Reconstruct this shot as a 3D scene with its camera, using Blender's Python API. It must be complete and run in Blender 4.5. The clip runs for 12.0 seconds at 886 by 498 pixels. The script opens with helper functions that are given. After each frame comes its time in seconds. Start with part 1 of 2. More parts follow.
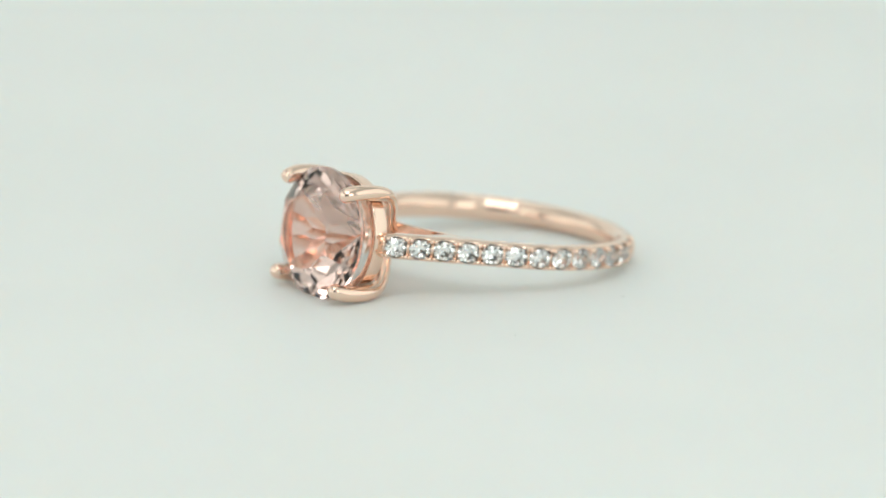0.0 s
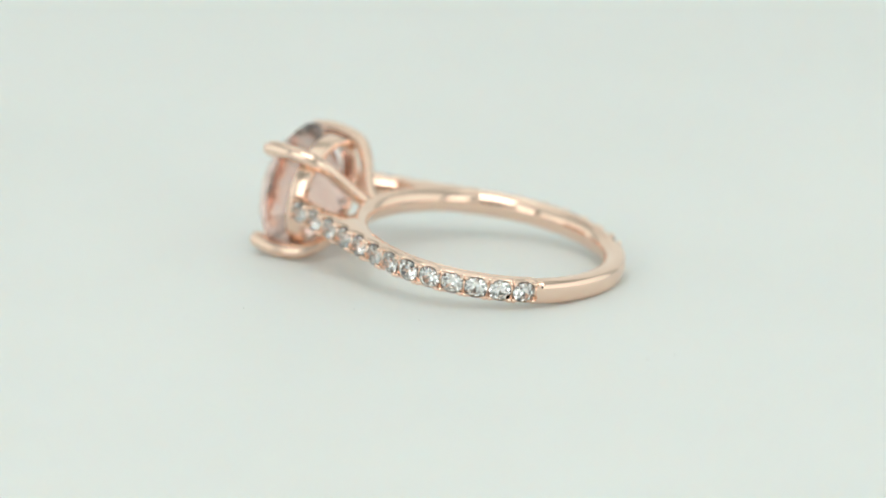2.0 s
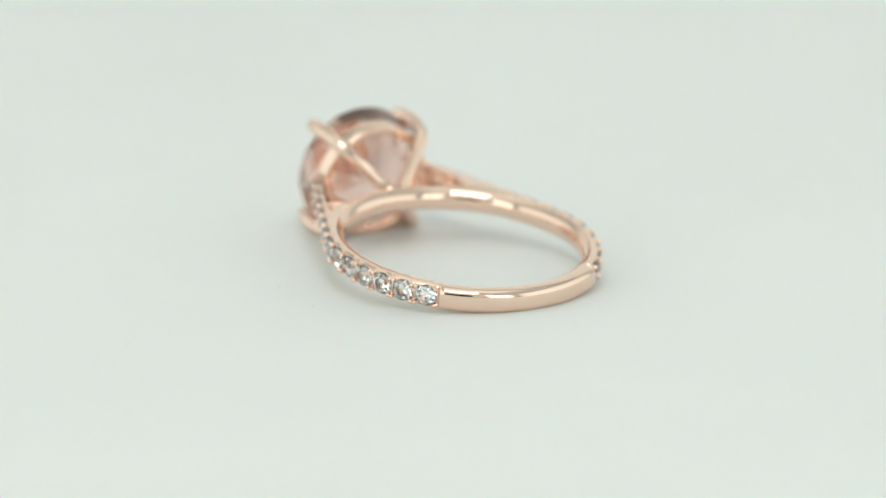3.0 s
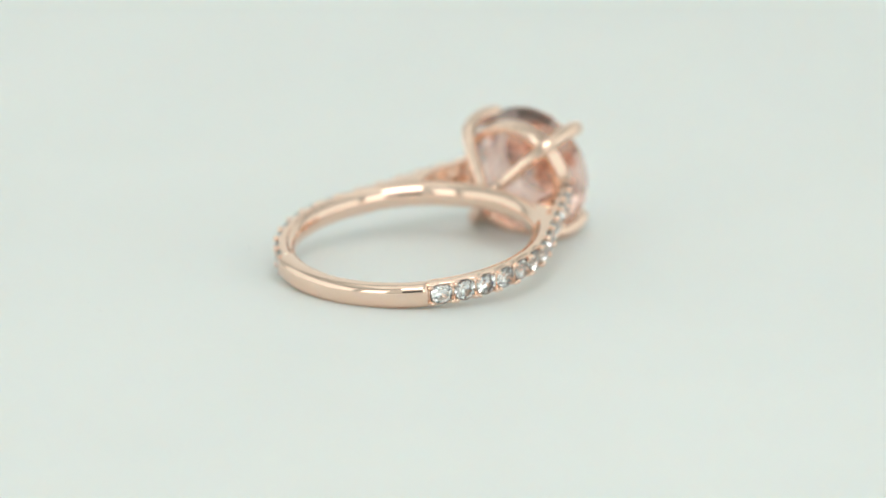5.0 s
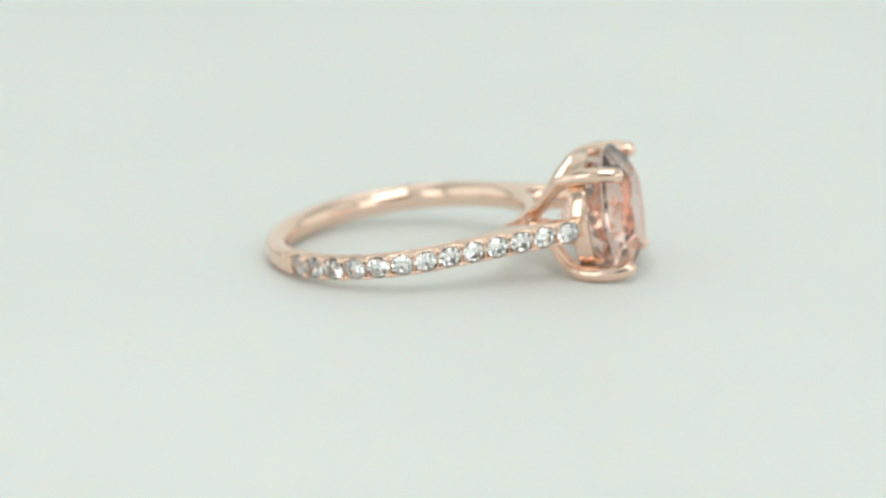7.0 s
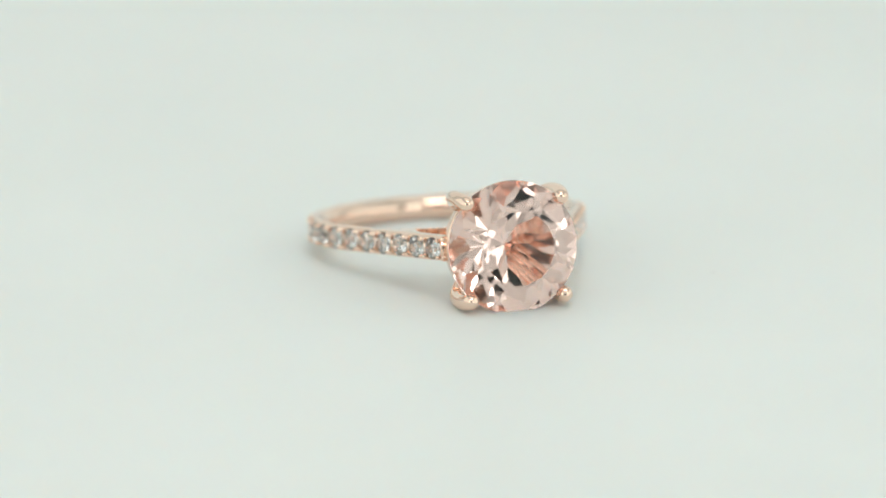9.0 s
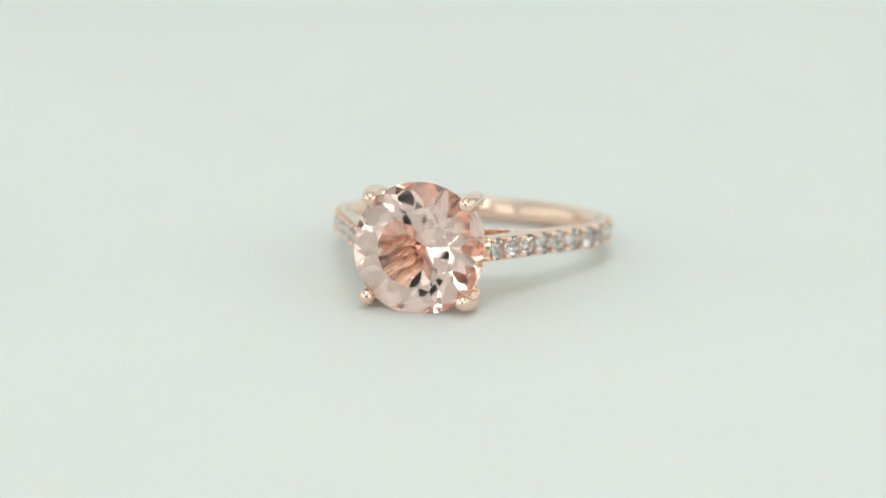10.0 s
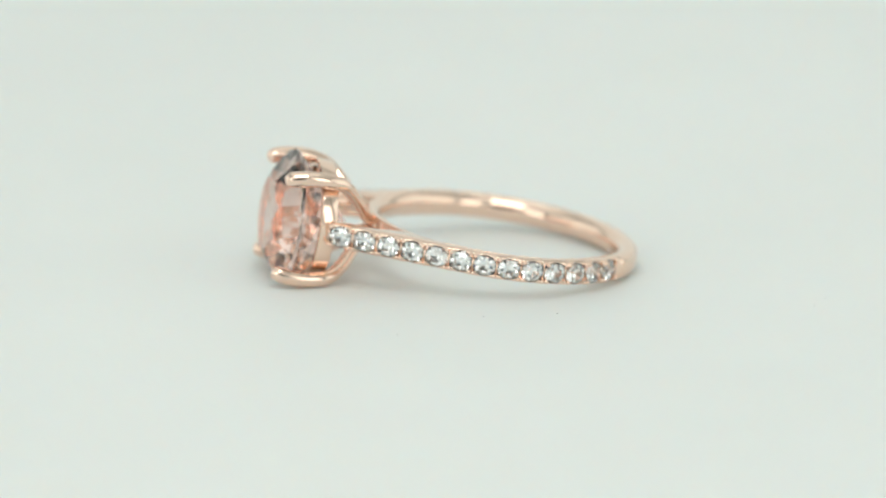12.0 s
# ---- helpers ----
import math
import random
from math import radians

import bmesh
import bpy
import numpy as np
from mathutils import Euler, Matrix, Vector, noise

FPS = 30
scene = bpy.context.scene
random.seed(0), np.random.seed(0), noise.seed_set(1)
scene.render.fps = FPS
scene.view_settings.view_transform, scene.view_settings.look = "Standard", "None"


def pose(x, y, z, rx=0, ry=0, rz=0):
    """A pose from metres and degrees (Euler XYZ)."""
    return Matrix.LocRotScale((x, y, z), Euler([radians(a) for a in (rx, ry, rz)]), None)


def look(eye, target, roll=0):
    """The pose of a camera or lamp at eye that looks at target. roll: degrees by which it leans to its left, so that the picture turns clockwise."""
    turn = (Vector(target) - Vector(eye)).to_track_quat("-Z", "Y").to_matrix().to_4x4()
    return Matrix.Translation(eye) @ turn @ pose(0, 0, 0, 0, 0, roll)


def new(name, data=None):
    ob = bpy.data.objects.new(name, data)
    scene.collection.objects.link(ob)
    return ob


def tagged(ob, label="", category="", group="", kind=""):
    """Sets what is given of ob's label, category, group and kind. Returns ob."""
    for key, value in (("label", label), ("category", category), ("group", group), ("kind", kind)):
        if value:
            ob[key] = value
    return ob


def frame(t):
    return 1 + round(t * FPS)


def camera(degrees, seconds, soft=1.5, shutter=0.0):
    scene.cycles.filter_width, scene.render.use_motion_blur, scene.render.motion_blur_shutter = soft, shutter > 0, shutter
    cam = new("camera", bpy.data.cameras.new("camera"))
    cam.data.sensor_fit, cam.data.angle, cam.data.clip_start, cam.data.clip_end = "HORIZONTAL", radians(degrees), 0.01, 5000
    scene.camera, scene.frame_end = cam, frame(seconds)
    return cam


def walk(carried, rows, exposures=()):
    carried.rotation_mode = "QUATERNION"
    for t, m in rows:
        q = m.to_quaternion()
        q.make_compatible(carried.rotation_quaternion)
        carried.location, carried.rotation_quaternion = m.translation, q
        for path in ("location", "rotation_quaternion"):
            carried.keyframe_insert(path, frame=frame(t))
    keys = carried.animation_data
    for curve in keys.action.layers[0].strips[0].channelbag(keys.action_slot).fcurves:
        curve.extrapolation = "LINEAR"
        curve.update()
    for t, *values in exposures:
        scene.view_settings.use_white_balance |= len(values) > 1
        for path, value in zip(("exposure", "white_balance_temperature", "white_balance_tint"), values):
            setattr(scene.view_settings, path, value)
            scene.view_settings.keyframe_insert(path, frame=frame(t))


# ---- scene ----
MM = 0.001

# ---- camera: stands still on its tripod; the ring turns on a turntable ----
TILT, REACH = radians(15.55), 730 * MM
FLOOR = -1.45 * MM          # height of the surface below the point the camera looks at
cam = camera(5.0038, 12.0, soft=1.6)
EYE = Vector((0, -REACH * math.cos(TILT), REACH * math.sin(TILT) - FLOOR))
STAND = look(EYE, (0, 0, -FLOOR), 0.58) @ pose(0, 0, 0, -0.0245, 0.0363, 0)
walk(cam, [(0.0, STAND), (12.0, STAND)])
cam.data.dof.use_dof = True
cam.data.dof.focus_distance = 0.7165
cam.data.dof.aperture_fstop = 21.0

# ---- light: a white photo tent, lamps above and behind the camera ----
world = bpy.data.worlds.new("world")
scene.world = world
world.use_nodes = True
world.node_tree.nodes["Background"].inputs["Color"].default_value = (0.9, 1.0, 0.95, 1)
world.node_tree.nodes["Background"].inputs["Strength"].default_value = 0.05
scene.view_settings.exposure = -0.035


def softbox(name, eye, target, sx, sy, watts, colour=(1, 1, 1)):
    data = bpy.data.lights.new(name, "AREA")
    data.shape, data.size, data.size_y, data.energy, data.color = "RECTANGLE", sx, sy, watts, colour
    ob = new(name, data)
    ob.matrix_world = look(eye, target)
    return ob


WHITE = (0.930, 1.0, 0.960)
GLOW = 0.243                  # brightness of the lit tent panels, watts per steradian and square metre


def panel(name, eye, target, sx, sy, level=1.0):
    return softbox(name, eye, target, sx, sy, GLOW * level * math.pi * sx * sy, WHITE)


panel("top_panel", (0, 0.05, 0.69), (0, 0.051, 0), 0.55, 0.45, 1.9)
panel("left_panel", (-0.545, -0.05, 0.24), (0, -0.05, 0.24), 0.78, 0.44, 2.1)
panel("right_panel", (0.545, -0.05, 0.24), (0, -0.05, 0.24), 0.78, 0.44, 2.1)
panel("back_panel", (0, 0.545, 0.34), (0, 0, 0.34), 1.05, 0.62, 0.80)
# tent front, both sides of the camera opening: unseen fill added to whiten diamonds
panel("front_left_panel", (-0.34, -0.492, 0.24), (-0.34, 0, 0.24), 0.24, 0.36, 6.4)
panel("front_right_panel", (0.34, -0.492, 0.24), (0.34, 0, 0.24), 0.24, 0.36, 6.4)
softbox("front_light", (0.02, -0.36, 0.60), (0, 0, 0), 0.32, 0.20, 1.15, (0.975, 0.985, 0.95))


# ---- materials ----
def material(name):
    m = bpy.data.materials.new(name)
    m.use_nodes = True
    return m, m.node_tree.nodes, m.node_tree.links, m.node_tree.nodes["Principled BSDF"]


def noise_bump(nodes, links, bsdf, scale, strength, distance, detail=4):
    tc = nodes.new("ShaderNodeTexCoord")
    n = nodes.new("ShaderNodeTexNoise")
    n.inputs["Scale"].default_value, n.inputs["Detail"].default_value = scale, detail
    b = nodes.new("ShaderNodeBump")
    b.inputs["Strength"].default_value, b.inputs["Distance"].default_value = strength, distance
    links.new(tc.outputs["Object"], n.inputs["Vector"])
    links.new(n.outputs["Fac"], b.inputs["Height"])
    links.new(b.outputs["Normal"], bsdf.inputs["Normal"])
    return tc, n


def ramp(nodes, links, source, a, b, lo=0.35, hi=0.65):
    r = nodes.new("ShaderNodeValToRGB")
    r.color_ramp.elements[0].position, r.color_ramp.elements[1].position = lo, hi
    r.color_ramp.elements[0].color, r.color_ramp.elements[1].color = (*a, 1), (*b, 1)
    links.new(source, r.inputs["Fac"])
    return r


def rose_gold():
    m, nodes, links, bsdf = material("polished_rose_gold")
    bsdf.inputs["Metallic"].default_value = 1.0
    tc, n = noise_bump(nodes, links, bsdf, 500, 0.02, 0.00004)
    big = nodes.new("ShaderNodeTexNoise")
    big.inputs["Scale"].default_value = 160
    links.new(tc.outputs["Object"], big.inputs["Vector"])
    r = ramp(nodes, links, big.outputs["Fac"], (0.92, 0.68, 0.55), (0.935, 0.70, 0.575))
    links.new(r.outputs["Color"], bsdf.inputs["Base Color"])
    g = ramp(nodes, links, n.outputs["Fac"], (0.015,) * 3, (0.04,) * 3)
    links.new(g.outputs["Color"], bsdf.inputs["Roughness"])
    return m


def gem(name, colour, ior):
    m, nodes, links, bsdf = material(name)
    bsdf.inputs["Base Color"].default_value = (*colour, 1)
    bsdf.inputs["Transmission Weight"].default_value = 1.0
    bsdf.inputs["IOR"].default_value = ior
    bsdf.inputs["Roughness"].default_value = 0.0
    return m


def matte(name, a, b, scale, rough, bump):
    m, nodes, links, bsdf = material(name)
    tc, n = noise_bump(nodes, links, bsdf, scale, bump, 0.0003, 6)
    big = nodes.new("ShaderNodeTexNoise")
    big.inputs["Scale"].default_value, big.inputs["Detail"].default_value = scale / 40, 3
    links.new(tc.outputs["Object"], big.inputs["Vector"])
    links.new(ramp(nodes, links, big.outputs["Fac"], a, b).outputs["Color"], bsdf.inputs["Base Color"])
    bsdf.inputs["Roughness"].default_value = rough
    return m


GOLD = rose_gold()
MORGANITE = gem("peach_morganite", (0.955, 0.70, 0.637), 1.60)
DIAMOND = gem("clear_diamond", (1.0, 0.99, 0.99), 2.0)
PAPER = matte("white_matte_board", (0.80, 0.815, 0.80), (0.825, 0.84, 0.825), 900, 0.6, 0.08)
PAPER_SKIN = PAPER.node_tree.nodes["Principled BSDF"].inputs
PAPER_SKIN["Subsurface Weight"].default_value = 0.7
PAPER_SKIN["Subsurface Radius"].default_value = (1.0, 0.85, 0.75)
PAPER_SKIN["Subsurface Scale"].default_value = 0.0035
FABRIC = matte("white_tent_fabric", (0.78, 0.79, 0.78), (0.82, 0.83, 0.82), 300, 0.9, 0.2)
DUST = matte("grey_dust", (0.30, 0.30, 0.29), (0.4, 0.4, 0.39), 900, 0.9, 0.1)
DARK = matte("dark_studio_wall", (0.022, 0.019, 0.016), (0.034, 0.030, 0.026), 40, 0.8, 0.2)


# ---- mesh helpers ----
def mesh_of(name, bm, mat, smooth=True):
    bmesh.ops.recalc_face_normals(bm, faces=bm.faces[:])
    me = bpy.data.meshes.new(name)
    for f in bm.faces:
        f.smooth = smooth
    bm.to_mesh(me)
    bm.free()
    me.materials.append(mat)
    return me


def part(name, me, parent, label="", at=None):
    ob = new(name, me)
    ob.parent = parent
    if at is not None:
        ob.matrix_basis = at
    return tagged(ob, label)


def box(bm, x0, x1, y0, y1, z0, z1):
    m = Matrix.LocRotScale(((x0 + x1) / 2, (y0 + y1) / 2, (z0 + z1) / 2), None, (x1 - x0, y1 - y0, z1 - z0))
    bmesh.ops.create_cube(bm, size=1, matrix=m)


def sweep(bm, sections, closed_path=False):
    """Skin a row of closed loops of points; caps the ends of an open path."""
    loops = [[bm.verts.new(p) for p in s] for s in sections]
    n = len(loops[0])
    pairs = list(zip(loops, loops[1:])) + ([(loops[-1], loops[0])] if closed_path else [])
    for a, b in pairs:
        for i in range(n):
            bm.faces.new((a[i], a[(i + 1) % n], b[(i + 1) % n], b[i]))
    if not closed_path:
        bm.faces.new(loops[0])
        bm.faces.new(loops[-1][::-1])


def rounded(w, h, r, steps=4):
    """A rounded rectangle about the origin, w by h, as 2D points."""
    pts = []
    for k, (sx, sy) in enumerate(((1, 1), (-1, 1), (-1, -1), (1, -1))):
        for i in range(steps + 1):
            a = math.pi / 2 * (k + i / steps)
            pts.append((sx * (w / 2 - r) + r * math.cos(a), sy * (h / 2 - r) + r * math.sin(a)))
    return pts


# ---- the surroundings ----
bm = bmesh.new()
box(bm, -0.55, 0.55, -1.0, 0.55, -0.045, -0.025)
tagged(new("floor", mesh_of("floor", bm, PAPER, False)), "plain white matte table board", "table", kind="structure")
for name, mat, boxes in (("wall_left", FABRIC, [(-0.57, -0.55, -1.02, 0.57, -0.045, 0.70)]),
                         ("wall_right", FABRIC, [(0.55, 0.57, -1.02, 0.57, -0.045, 0.70)]),
                         ("wall_back", FABRIC, [(-0.55, 0.55, 0.55, 0.57, -0.045, 0.70)]),
                         ("wall_front", FABRIC, [(-0.55, 0.55, -0.51, -0.50, 0.25, 0.70), (-0.55, -0.10, -0.51, -0.50, -0.025, 0.25),
                                                 (0.10, 0.55, -0.51, -0.50, -0.025, 0.25), (-0.10, 0.10, -0.51, -0.50, -0.025, 0.075)]),
                         ("wall_far", DARK, [(-0.55, 0.55, -1.02, -1.0, -0.045, 0.70)]),
                         ("ceiling", FABRIC, [(-0.57, 0.57, -1.02, 0.57, 0.70, 0.72)])):
    bm = bmesh.new()
    for b in boxes:
        box(bm, *b)
    tagged(new(name, mesh_of(name, bm, mat, False)), "plain studio enclosure panel", "wall", kind="structure")

# ---- the ring, in millimetres about the middle of its band; -y is towards the stone, z along the finger ----
R_IN, R_OUT, WIDTH = 8.47 * MM, 9.93 * MM, 1.77 * MM
RAIL = 1.62 * MM             # across the two rails that hold the small stones
SQUARE, FLAT = 2.05, 2.8     # how square the band's section is, inside and outside
HEAD = 0.12 * MM            # how far the head stands out
NOD = 0.008                  # the head leans a little to one side of the band
ARC = radians(40.2)            # half of the plain part of the band
PITCH = 1.775 * MM
STONES = 13
STONE_R = 0.79 * MM


def polar(r, a, z=0.0):
    """a: the angle from the back of the band."""
    return Vector((r * math.sin(a), r * math.cos(a), z))


def shank_mesh():
    bm, sections, n = bmesh.new(), [], 192
    for i in range(n):
        a = 2 * math.pi * i / n
        off = abs((a + math.pi) % (2 * math.pi) - math.pi)
        th = R_OUT + 0.24 * MM - R_IN
        # along the set shoulders the outside is cut down to make room for the stones
        limit = R_OUT + 0.24 * MM if off < ARC else R_OUT - 0.93 * MM
        if off > radians(128):
            limit = R_OUT - 0.45 * MM
        pts = []
        for k in range(48):
            c, d = math.cos(k * math.pi / 24), math.sin(k * math.pi / 24)
            e = 2 / (FLAT if c > 0 else SQUARE)
            u = math.copysign(abs(c) ** e, c) * th / 2
            v = math.copysign(abs(d) ** e, d) * WIDTH / 2
            r = R_IN + th / 2 + u
            pts.append(polar(r if r < limit else limit + 0.02 * (r - limit), a, v))
        sections.append(pts)
    sweep(bm, sections, True)
    return mesh_of("shank", bm, GOLD)


BEND = radians(113)          # where the shoulder leaves the round of the band


def shoulder_line(s):
    """Point on the shoulder's outer surface, its way along and its outward normal, s metres from the plain band."""
    round_part = (BEND - ARC) * R_OUT
    if s <= round_part:
        a = ARC + s / R_OUT
        return polar(R_OUT, a), Vector((math.cos(a), -math.sin(a), 0)), Vector((math.sin(a), math.cos(a), 0))
    # a gentle outward lift, then nearly straight to the collar
    p, a, left, step = polar(R_OUT, BEND), BEND, s - round_part, 0.05 * MM
    turned = 0.0
    while left > 1e-9:
        d = min(step, left)
        turned = min(turned + d * 9.0, radians(6))
        b = BEND + turned * 0.35
        p = p + Vector((math.cos(b), -math.sin(b), 0)) * d
        left -= d
        a = b
    return p, Vector((math.cos(a), -math.sin(a), 0)), Vector((math.sin(a), math.cos(a), 0))


LENGTH = PITCH * STONES + 0.15 * MM


def shoulder_mesh():
    """The channel that carries the small stones: a floor cut into seats between two scalloped side rails."""
    bm, n = bmesh.new(), 26 * 13
    rows = []
    for i in range(n + 1):
        s = LENGTH * i / n
        p, way, out = shoulder_line(s)
        gap = p.length - (R_IN + 0.55 * MM)              # down to the round of the band
        low = -gap if gap < 2.3 * MM else -max(1.25 * MM, 2.3 * MM - 1.1 * (gap - 2.3 * MM))
        d = abs((s - 0.08 * MM) % PITCH - PITCH / 2)     # from the middle of the nearest stone
        rows.append((p, out, low, d))
    for side in (-1, 1):
        sections = []
        for p, out, low, d in rows:
            wave = max(0.0, 1 - (d / (0.5 * PITCH)) ** 2)
            top = (-0.10 - 0.17 * wave - 0.10 * max(0, 1 - (0.5 * PITCH - d) / (0.07 * MM))) * MM
            z0, z1, z2 = side * (RAIL / 2 - 0.27 * MM), side * RAIL / 2, side * WIDTH / 2
            ledge = min(-0.30 * MM, top - 0.13 * MM)
            prof = [(low, z0), (top - 0.05 * MM, z0), (top, z0 + side * 0.06 * MM), (top, z1 - side * 0.10 * MM), (top - 0.03 * MM, z1 - side * 0.04 * MM),
                    (top - 0.11 * MM, z1), (ledge, z1 + side * 0.01 * MM), (ledge - 0.07 * MM, z2 - side * 0.02 * MM), (ledge - 0.14 * MM, z2),
                    (low + 0.15 * MM, z2), (low + 0.05 * MM, z2 - side * 0.06 * MM), (low, z2 - side * 0.2 * MM)]
            sections.append([p + out * h + Vector((0, 0, z)) for h, z in prof])
        sweep(bm, sections)
    sections = []
    for p, out, low, d in rows:
        top = -0.20 * MM if d > STONE_R else -(0.32 * MM + (STONE_R - d) * 0.88)
        sections.append([p + out * h + Vector((0, 0, z * RAIL)) for h, z in ((low, -.33), (top, -.33), (top, .33), (low, .33))])
    sweep(bm, sections)
    return mesh_of("shoulder", bm, GOLD)


def cut_gem(name, mat, radius, crown, girdle, pavilion, table, mains=8, folds=8, star=0.0):
    """A round brilliant: a disc cut by the planes of its facets. z is up through the table; z 0 is the girdle's middle."""
    bm = bmesh.new()
    bmesh.ops.create_cone(bm, cap_ends=True, segments=mains * 12, radius1=radius, radius2=radius, depth=4 * radius)

    def cut(normal, point):
        hit = bmesh.ops.bisect_plane(bm, geom=bm.verts[:] + bm.edges[:] + bm.faces[:], dist=1e-8, plane_co=point,
                                     plane_no=normal, clear_outer=True)
        edges = [e for e in hit["geom_cut"] if isinstance(e, bmesh.types.BMEdge) and e.is_boundary]
        if len(edges) > 2:
            bmesh.ops.contextual_create(bm, geom=edges)

    def facet(angle, az, r, z):
        """A plane sloped by angle from flat that passes through radius r, height z at the azimuth az."""
        s = 1 if angle > 0 else -1
        n = Vector((math.sin(abs(angle)) * math.cos(az), math.sin(abs(angle)) * math.sin(az), s * math.cos(angle)))
        cut(n, Vector((r * math.cos(az), r * math.sin(az), z)))

    step = 2 * math.pi / mains
    g = girdle / 2
    cut(Vector((0, 0, 1)), Vector((0, 0, g + crown)))
    ca = math.atan2(crown, radius * (1 - table))
    pa = math.atan2(pavilion, radius)
    for i in range(mains):
        facet(ca, i * step, radius, g)
    for i in range(mains * 2):
        az = (i + 0.5) * step / 2
        facet(ca + radians(8.0 if star else 6.0), az, radius, g)
    turn = 2 * math.pi / folds
    for i in range(folds):
        facet(-pa, i * turn, radius, -g)
    for i in range(folds * 2):
        facet(-(pa + radians(2.0 if star else 1.0)), (i + 0.5) * turn / 2, radius, -g)
    for i in range(folds if star else 0):
        r = star * radius
        facet(-(pa - radians(4.5)), (i + 0.5) * turn, r, -g - math.tan(pa) * (radius - r * math.cos(turn / 2)))
    for i in range(mains):
        az = (i + 0.5) * step
        facet(ca - radians(15), az, radius * table, g + crown * 0.995)
    return mesh_of(name, bm, mat, False)


def prong_mesh(sx, sz):
    """A claw from the foot of the basket, up the outside of the collar and over the edge of the stone."""
    d = 1 / math.sqrt(2)
    stations = [(0.55, 9.25, 0.44), (1.15, 9.95, 0.46), (2.4, 10.75, 0.47), (3.75, 11.55, 0.48), (4.7, 12.4, 0.51), (5.08, 13.3, 0.54),
                (5.2, 14.3, 0.57), (5.17, 15.2, 0.58), (5.07, 15.75, 0.58), (4.93, 16.2, 0.57), (4.8, 16.5, 0.47), (4.72, 16.66, 0.27), (4.7, 16.7, 0.08)]
    pts = [Vector((sx * d * r * MM, -y * MM - HEAD, sz * d * r * MM - NOD * max(0, y - 11.2) * MM)) for r, y, w in stations]
    # smooth the row of stations
    fine = []
    for i in range(len(pts) - 1):
        p0, p1, p2, p3 = pts[max(i - 1, 0)], pts[i], pts[i + 1], pts[min(i + 2, len(pts) - 1)]
        for k in range(4):
            t = k / 4
            q = 0.5 * ((2 * p1) + (p2 - p0) * t + (2 * p0 - 5 * p1 + 4 * p2 - p3) * t * t + (3 * p1 - p0 - 3 * p2 + p3) * t ** 3)
            fine.append((q, stations[i][2] * (1 - t) + stations[i + 1][2] * t))
    fine.append((pts[-1], stations[-1][2]))
    across = Vector((sx, 0, -sz)).normalized()
    sections = []
    for i, (p, w) in enumerate(fine):
        way = (fine[min(i + 1, len(fine) - 1)][0] - fine[max(i - 1, 0)][0]).normalized()
        out = across.cross(way).normalized()
        sections.append([p + (across * math.cos(a) + out * math.sin(a)) * w * MM for a in np.linspace(0, 2 * math.pi, 16, endpoint=False)])
    bm = bmesh.new()
    sweep(bm, sections)
    return mesh_of("prong", bm, GOLD)


def collar_mesh():
    bm, sections = bmesh.new(), []
    for i in range(96):
        a = 2 * math.pi * i / 96
        pts = []
        for u, v in rounded(0.62 * MM, 1.2 * MM, 0.13 * MM, 3):
            r = 4.02 * MM + u + v * 0.10
            pts.append(Vector((r * math.cos(a), -13.28 * MM - HEAD - v + NOD * r * math.sin(a), r * math.sin(a) - NOD * (2.1 * MM + v))))
        sections.append(pts)
    sweep(bm, sections, True)
    return mesh_of("collar", bm, GOLD)


def bead_mesh():
    bm = bmesh.new()
    bmesh.ops.create_icosphere(bm, subdivisions=2, radius=0.17 * MM)
    return mesh_of("bead", bm, GOLD)


def build_ring():
    ring = tagged(new("engagement_ring"), "polished rose gold ring with round peach stone and diamond-set shoulders", "ring")
    part("shank", shank_mesh(), ring, "plain polished rose gold band")
    collar = part("collar", collar_mesh(), ring, "polished rose gold gallery rail")
    for sx in (-1, 1):
        for sz in (-1, 1):
            part("prong", prong_mesh(sx, sz), ring, "rounded rose gold claw")
    stone = cut_gem("center_stone", MORGANITE, 4.75 * MM, 1.50 * MM, 0.20 * MM, 4.42 * MM, 0.55, folds=12, star=0.52)
    part("center_stone", stone, ring, "round faceted peach pink morganite", pose(0, -15.38 * MM - HEAD, 0.02 * MM, 89.0, 0, 0))
    small = cut_gem("diamond", DIAMOND, STONE_R, 0.26 * MM, 0.04 * MM, 0.68 * MM, 0.54)
    bead, channel = bead_mesh(), shoulder_mesh()
    for side in (1, -1):
        mirror = Matrix.Diagonal((side, 1, 1, 1))
        bar = part("shoulder", channel if side == 1 else mirrored(channel), ring, "scalloped rose gold shoulder set with small diamonds")
        for i in range(STONES + 1):
            p, way, out = shoulder_line(0.08 * MM + i * PITCH)
            for z, k in ((-0.62, -1), (-0.62, 1), (0.62, -1), (0.62, 1)):
                if 0 <= i + (k - 1) / 2 < STONES:
                    q = mirror @ (p + way * k * 0.16 * MM + Vector((0, 0, z * MM)))
                    part("bead", bead, bar, at=Matrix.Translation(q))
            if i < STONES:
                p, way, out = shoulder_line(0.08 * MM + (i + 0.5) * PITCH)
                p, out = mirror @ (p - out * 0.22 * MM), mirror.to_3x3() @ out
                turn = out.to_track_quat("Z", "Y").to_matrix().to_4x4()
                part("diamond", small, bar, "clear round brilliant diamond", Matrix.Translation(p) @ turn @ pose(0, 0, 0, 2.5 * math.sin(5 * i), 2.5 * math.cos(7 * i), 17 * i))
    return ring


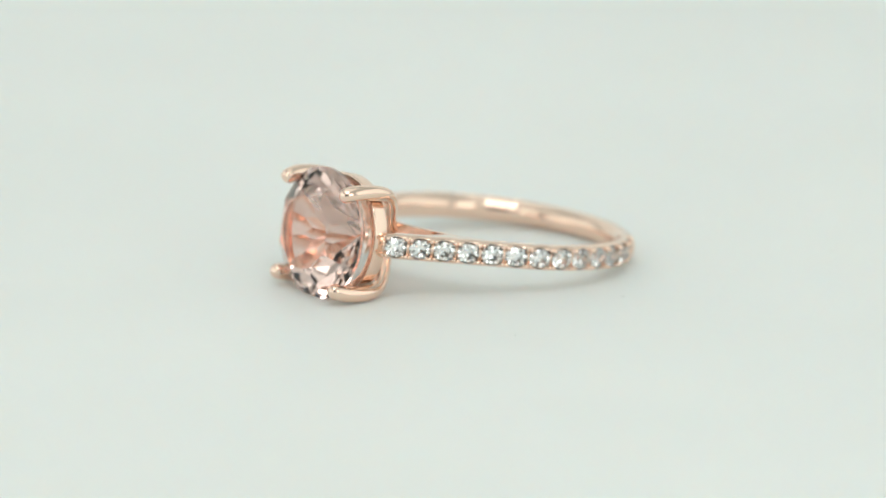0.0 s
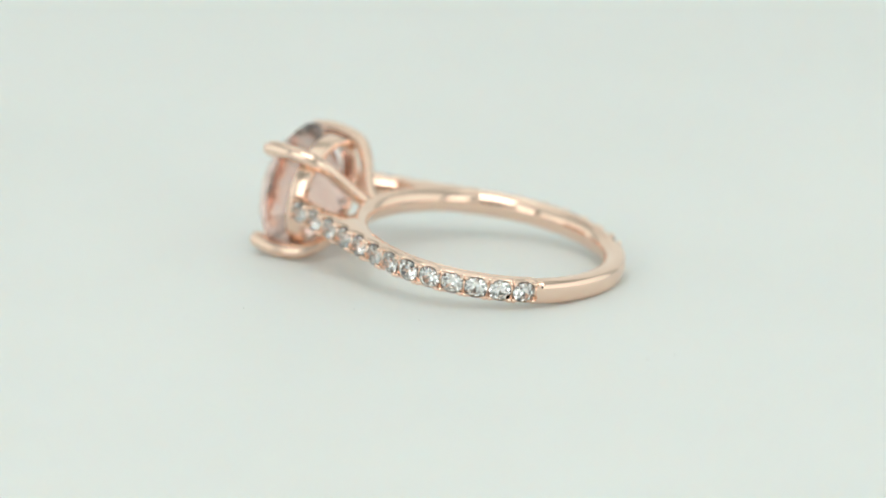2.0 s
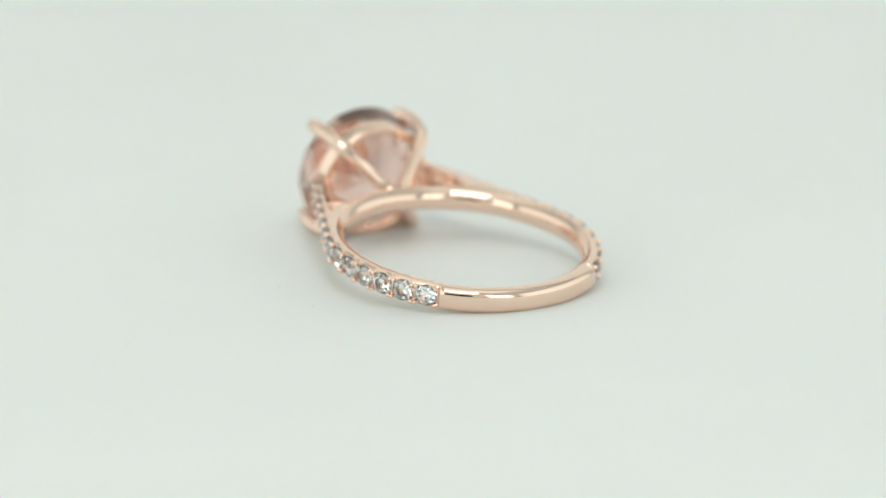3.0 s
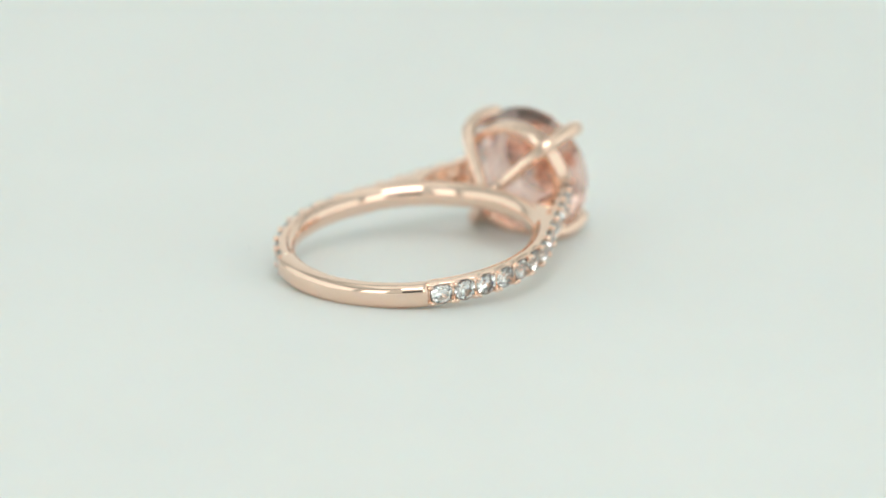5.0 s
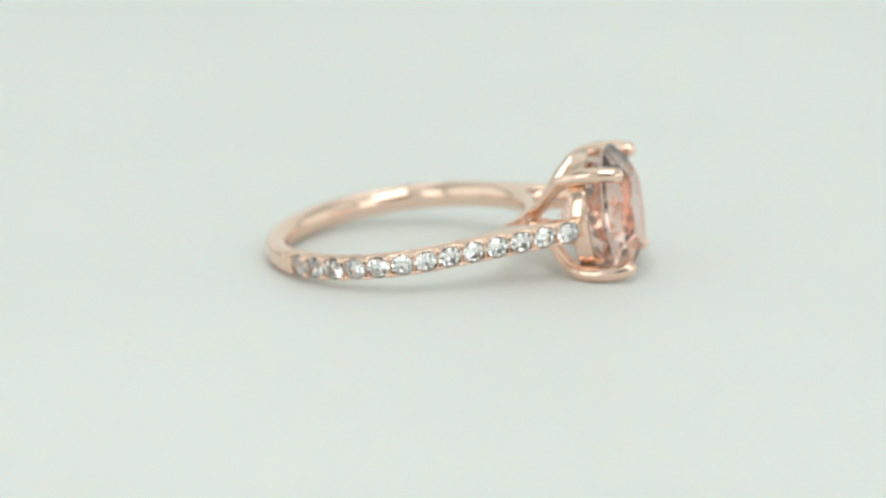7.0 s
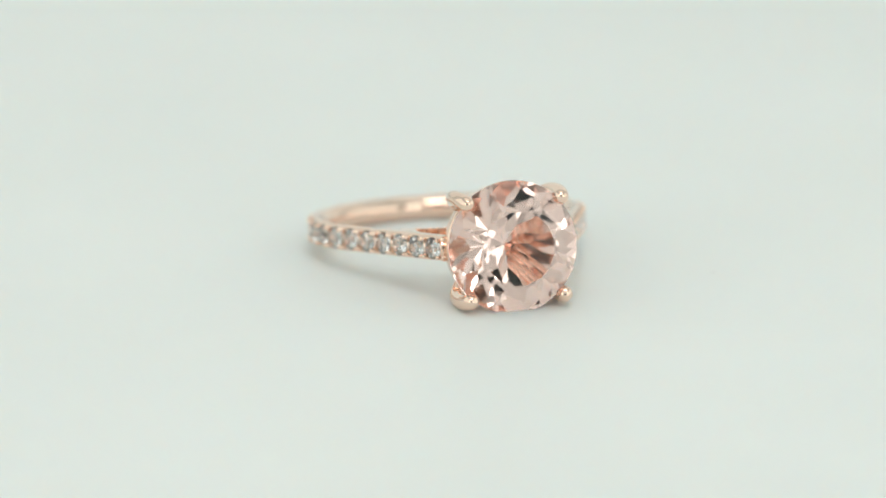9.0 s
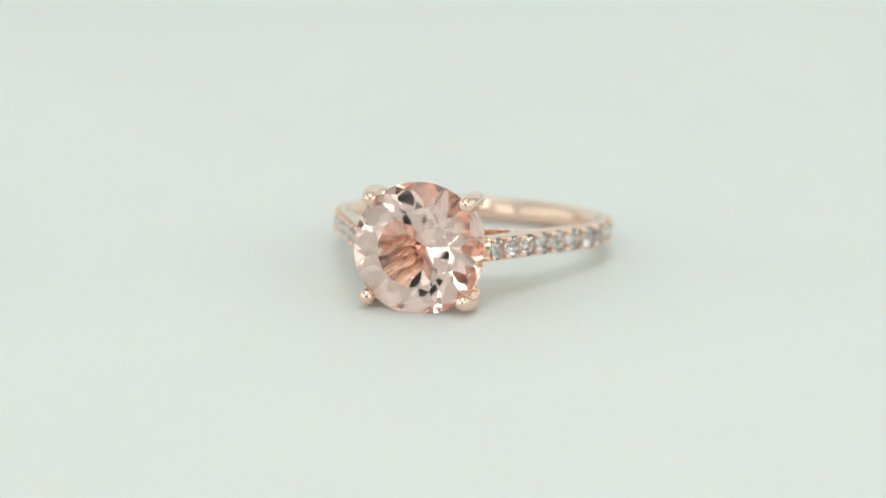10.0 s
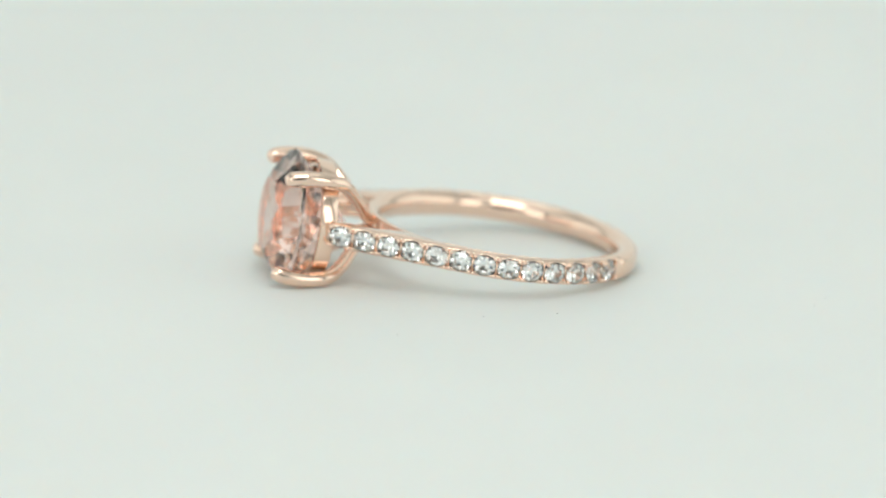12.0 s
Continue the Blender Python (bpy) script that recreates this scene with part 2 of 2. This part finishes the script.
def mirrored(me):
    bm = bmesh.new()
    bm.from_mesh(me)
    for v in bm.verts:
        v.co.x = -v.co.x
    return mesh_of("shoulder", bm, GOLD)


def build_turntable():
    """A wide white disc with a softened rim, a plinth under it, and a few dust specks on top."""
    table = tagged(new("turntable"), "plain white matte turntable disc with faint dust specks", "turntable")
    part("top_disc", disc_mesh(), table)
    bm = bmesh.new()
    bmesh.ops.create_cone(bm, cap_ends=True, segments=64, radius1=0.09, radius2=0.085, depth=0.017, matrix=Matrix.Translation((0, 0, -0.0165)))
    part("plinth", mesh_of("plinth", bm, PAPER, False), table)
    bm = bmesh.new()
    bmesh.ops.create_icosphere(bm, subdivisions=1, radius=0.038 * MM)
    for v in bm.verts:
        v.co = Vector((v.co.x * 1.5, v.co.y, v.co.z * 0.7))
    speck = mesh_of("dust_speck", bm, DUST, False)
    for x, y, turn in ((13.9, 0.1, 20), (14.3, 23.9, 70), (12.4, 25.1, 130), (17.8, -6.7, 0), (13.9, 5.4, 45)):
        part("dust_speck", speck, table, "tiny grey dust speck", pose(x * MM, y * MM, 0.03 * MM, 0, 0, turn))
    return table


def disc_mesh():
    bm, n = bmesh.new(), 128
    prof = [(0.1780, 0.0), (0.1794, -0.0006), (0.18, -0.002), (0.18, -0.007), (0.179, -0.008)]
    sections = [[Vector((r * math.cos(2 * math.pi * i / n), r * math.sin(2 * math.pi * i / n), z)) for i in range(n)] for r, z in prof]
    sweep(bm, sections)
    return mesh_of("top_disc", bm, PAPER, False)


ring = build_ring()
turntable = build_turntable()

# ---- the ring's place on the turntable at 9.5 s, stone lifted so that band and stone both touch the board ----
UP = Vector((-0.0146, 0.1471, 1)).normalized()
BACK = Vector((-math.sin(radians(1.80)), math.cos(radians(1.80)), 0))
BACK = (BACK - UP * BACK.dot(UP)).normalized()
SIDE = BACK.cross(UP)
REST = Matrix((( SIDE.x, BACK.x, UP.x, 0.752 * MM), (SIDE.y, BACK.y, UP.y, 3.369 * MM), (SIDE.z, BACK.z, UP.z, 0.707 * MM - FLOOR), (0, 0, 0, 1)))
SPEED = -32.10               # degrees a second


def motions():
    """The turntable carries the ring round at an even pace."""
    walk(ring, [(k / 4, pose(0, 0, 0, 0, 0, SPEED * (k / 4 - 9.5)) @ REST) for k in range(49)])
    walk(turntable, [(k / 4, pose(0, 0, 0, 0, 0, SPEED * (k / 4 - 9.5))) for k in range(49)])


motions()
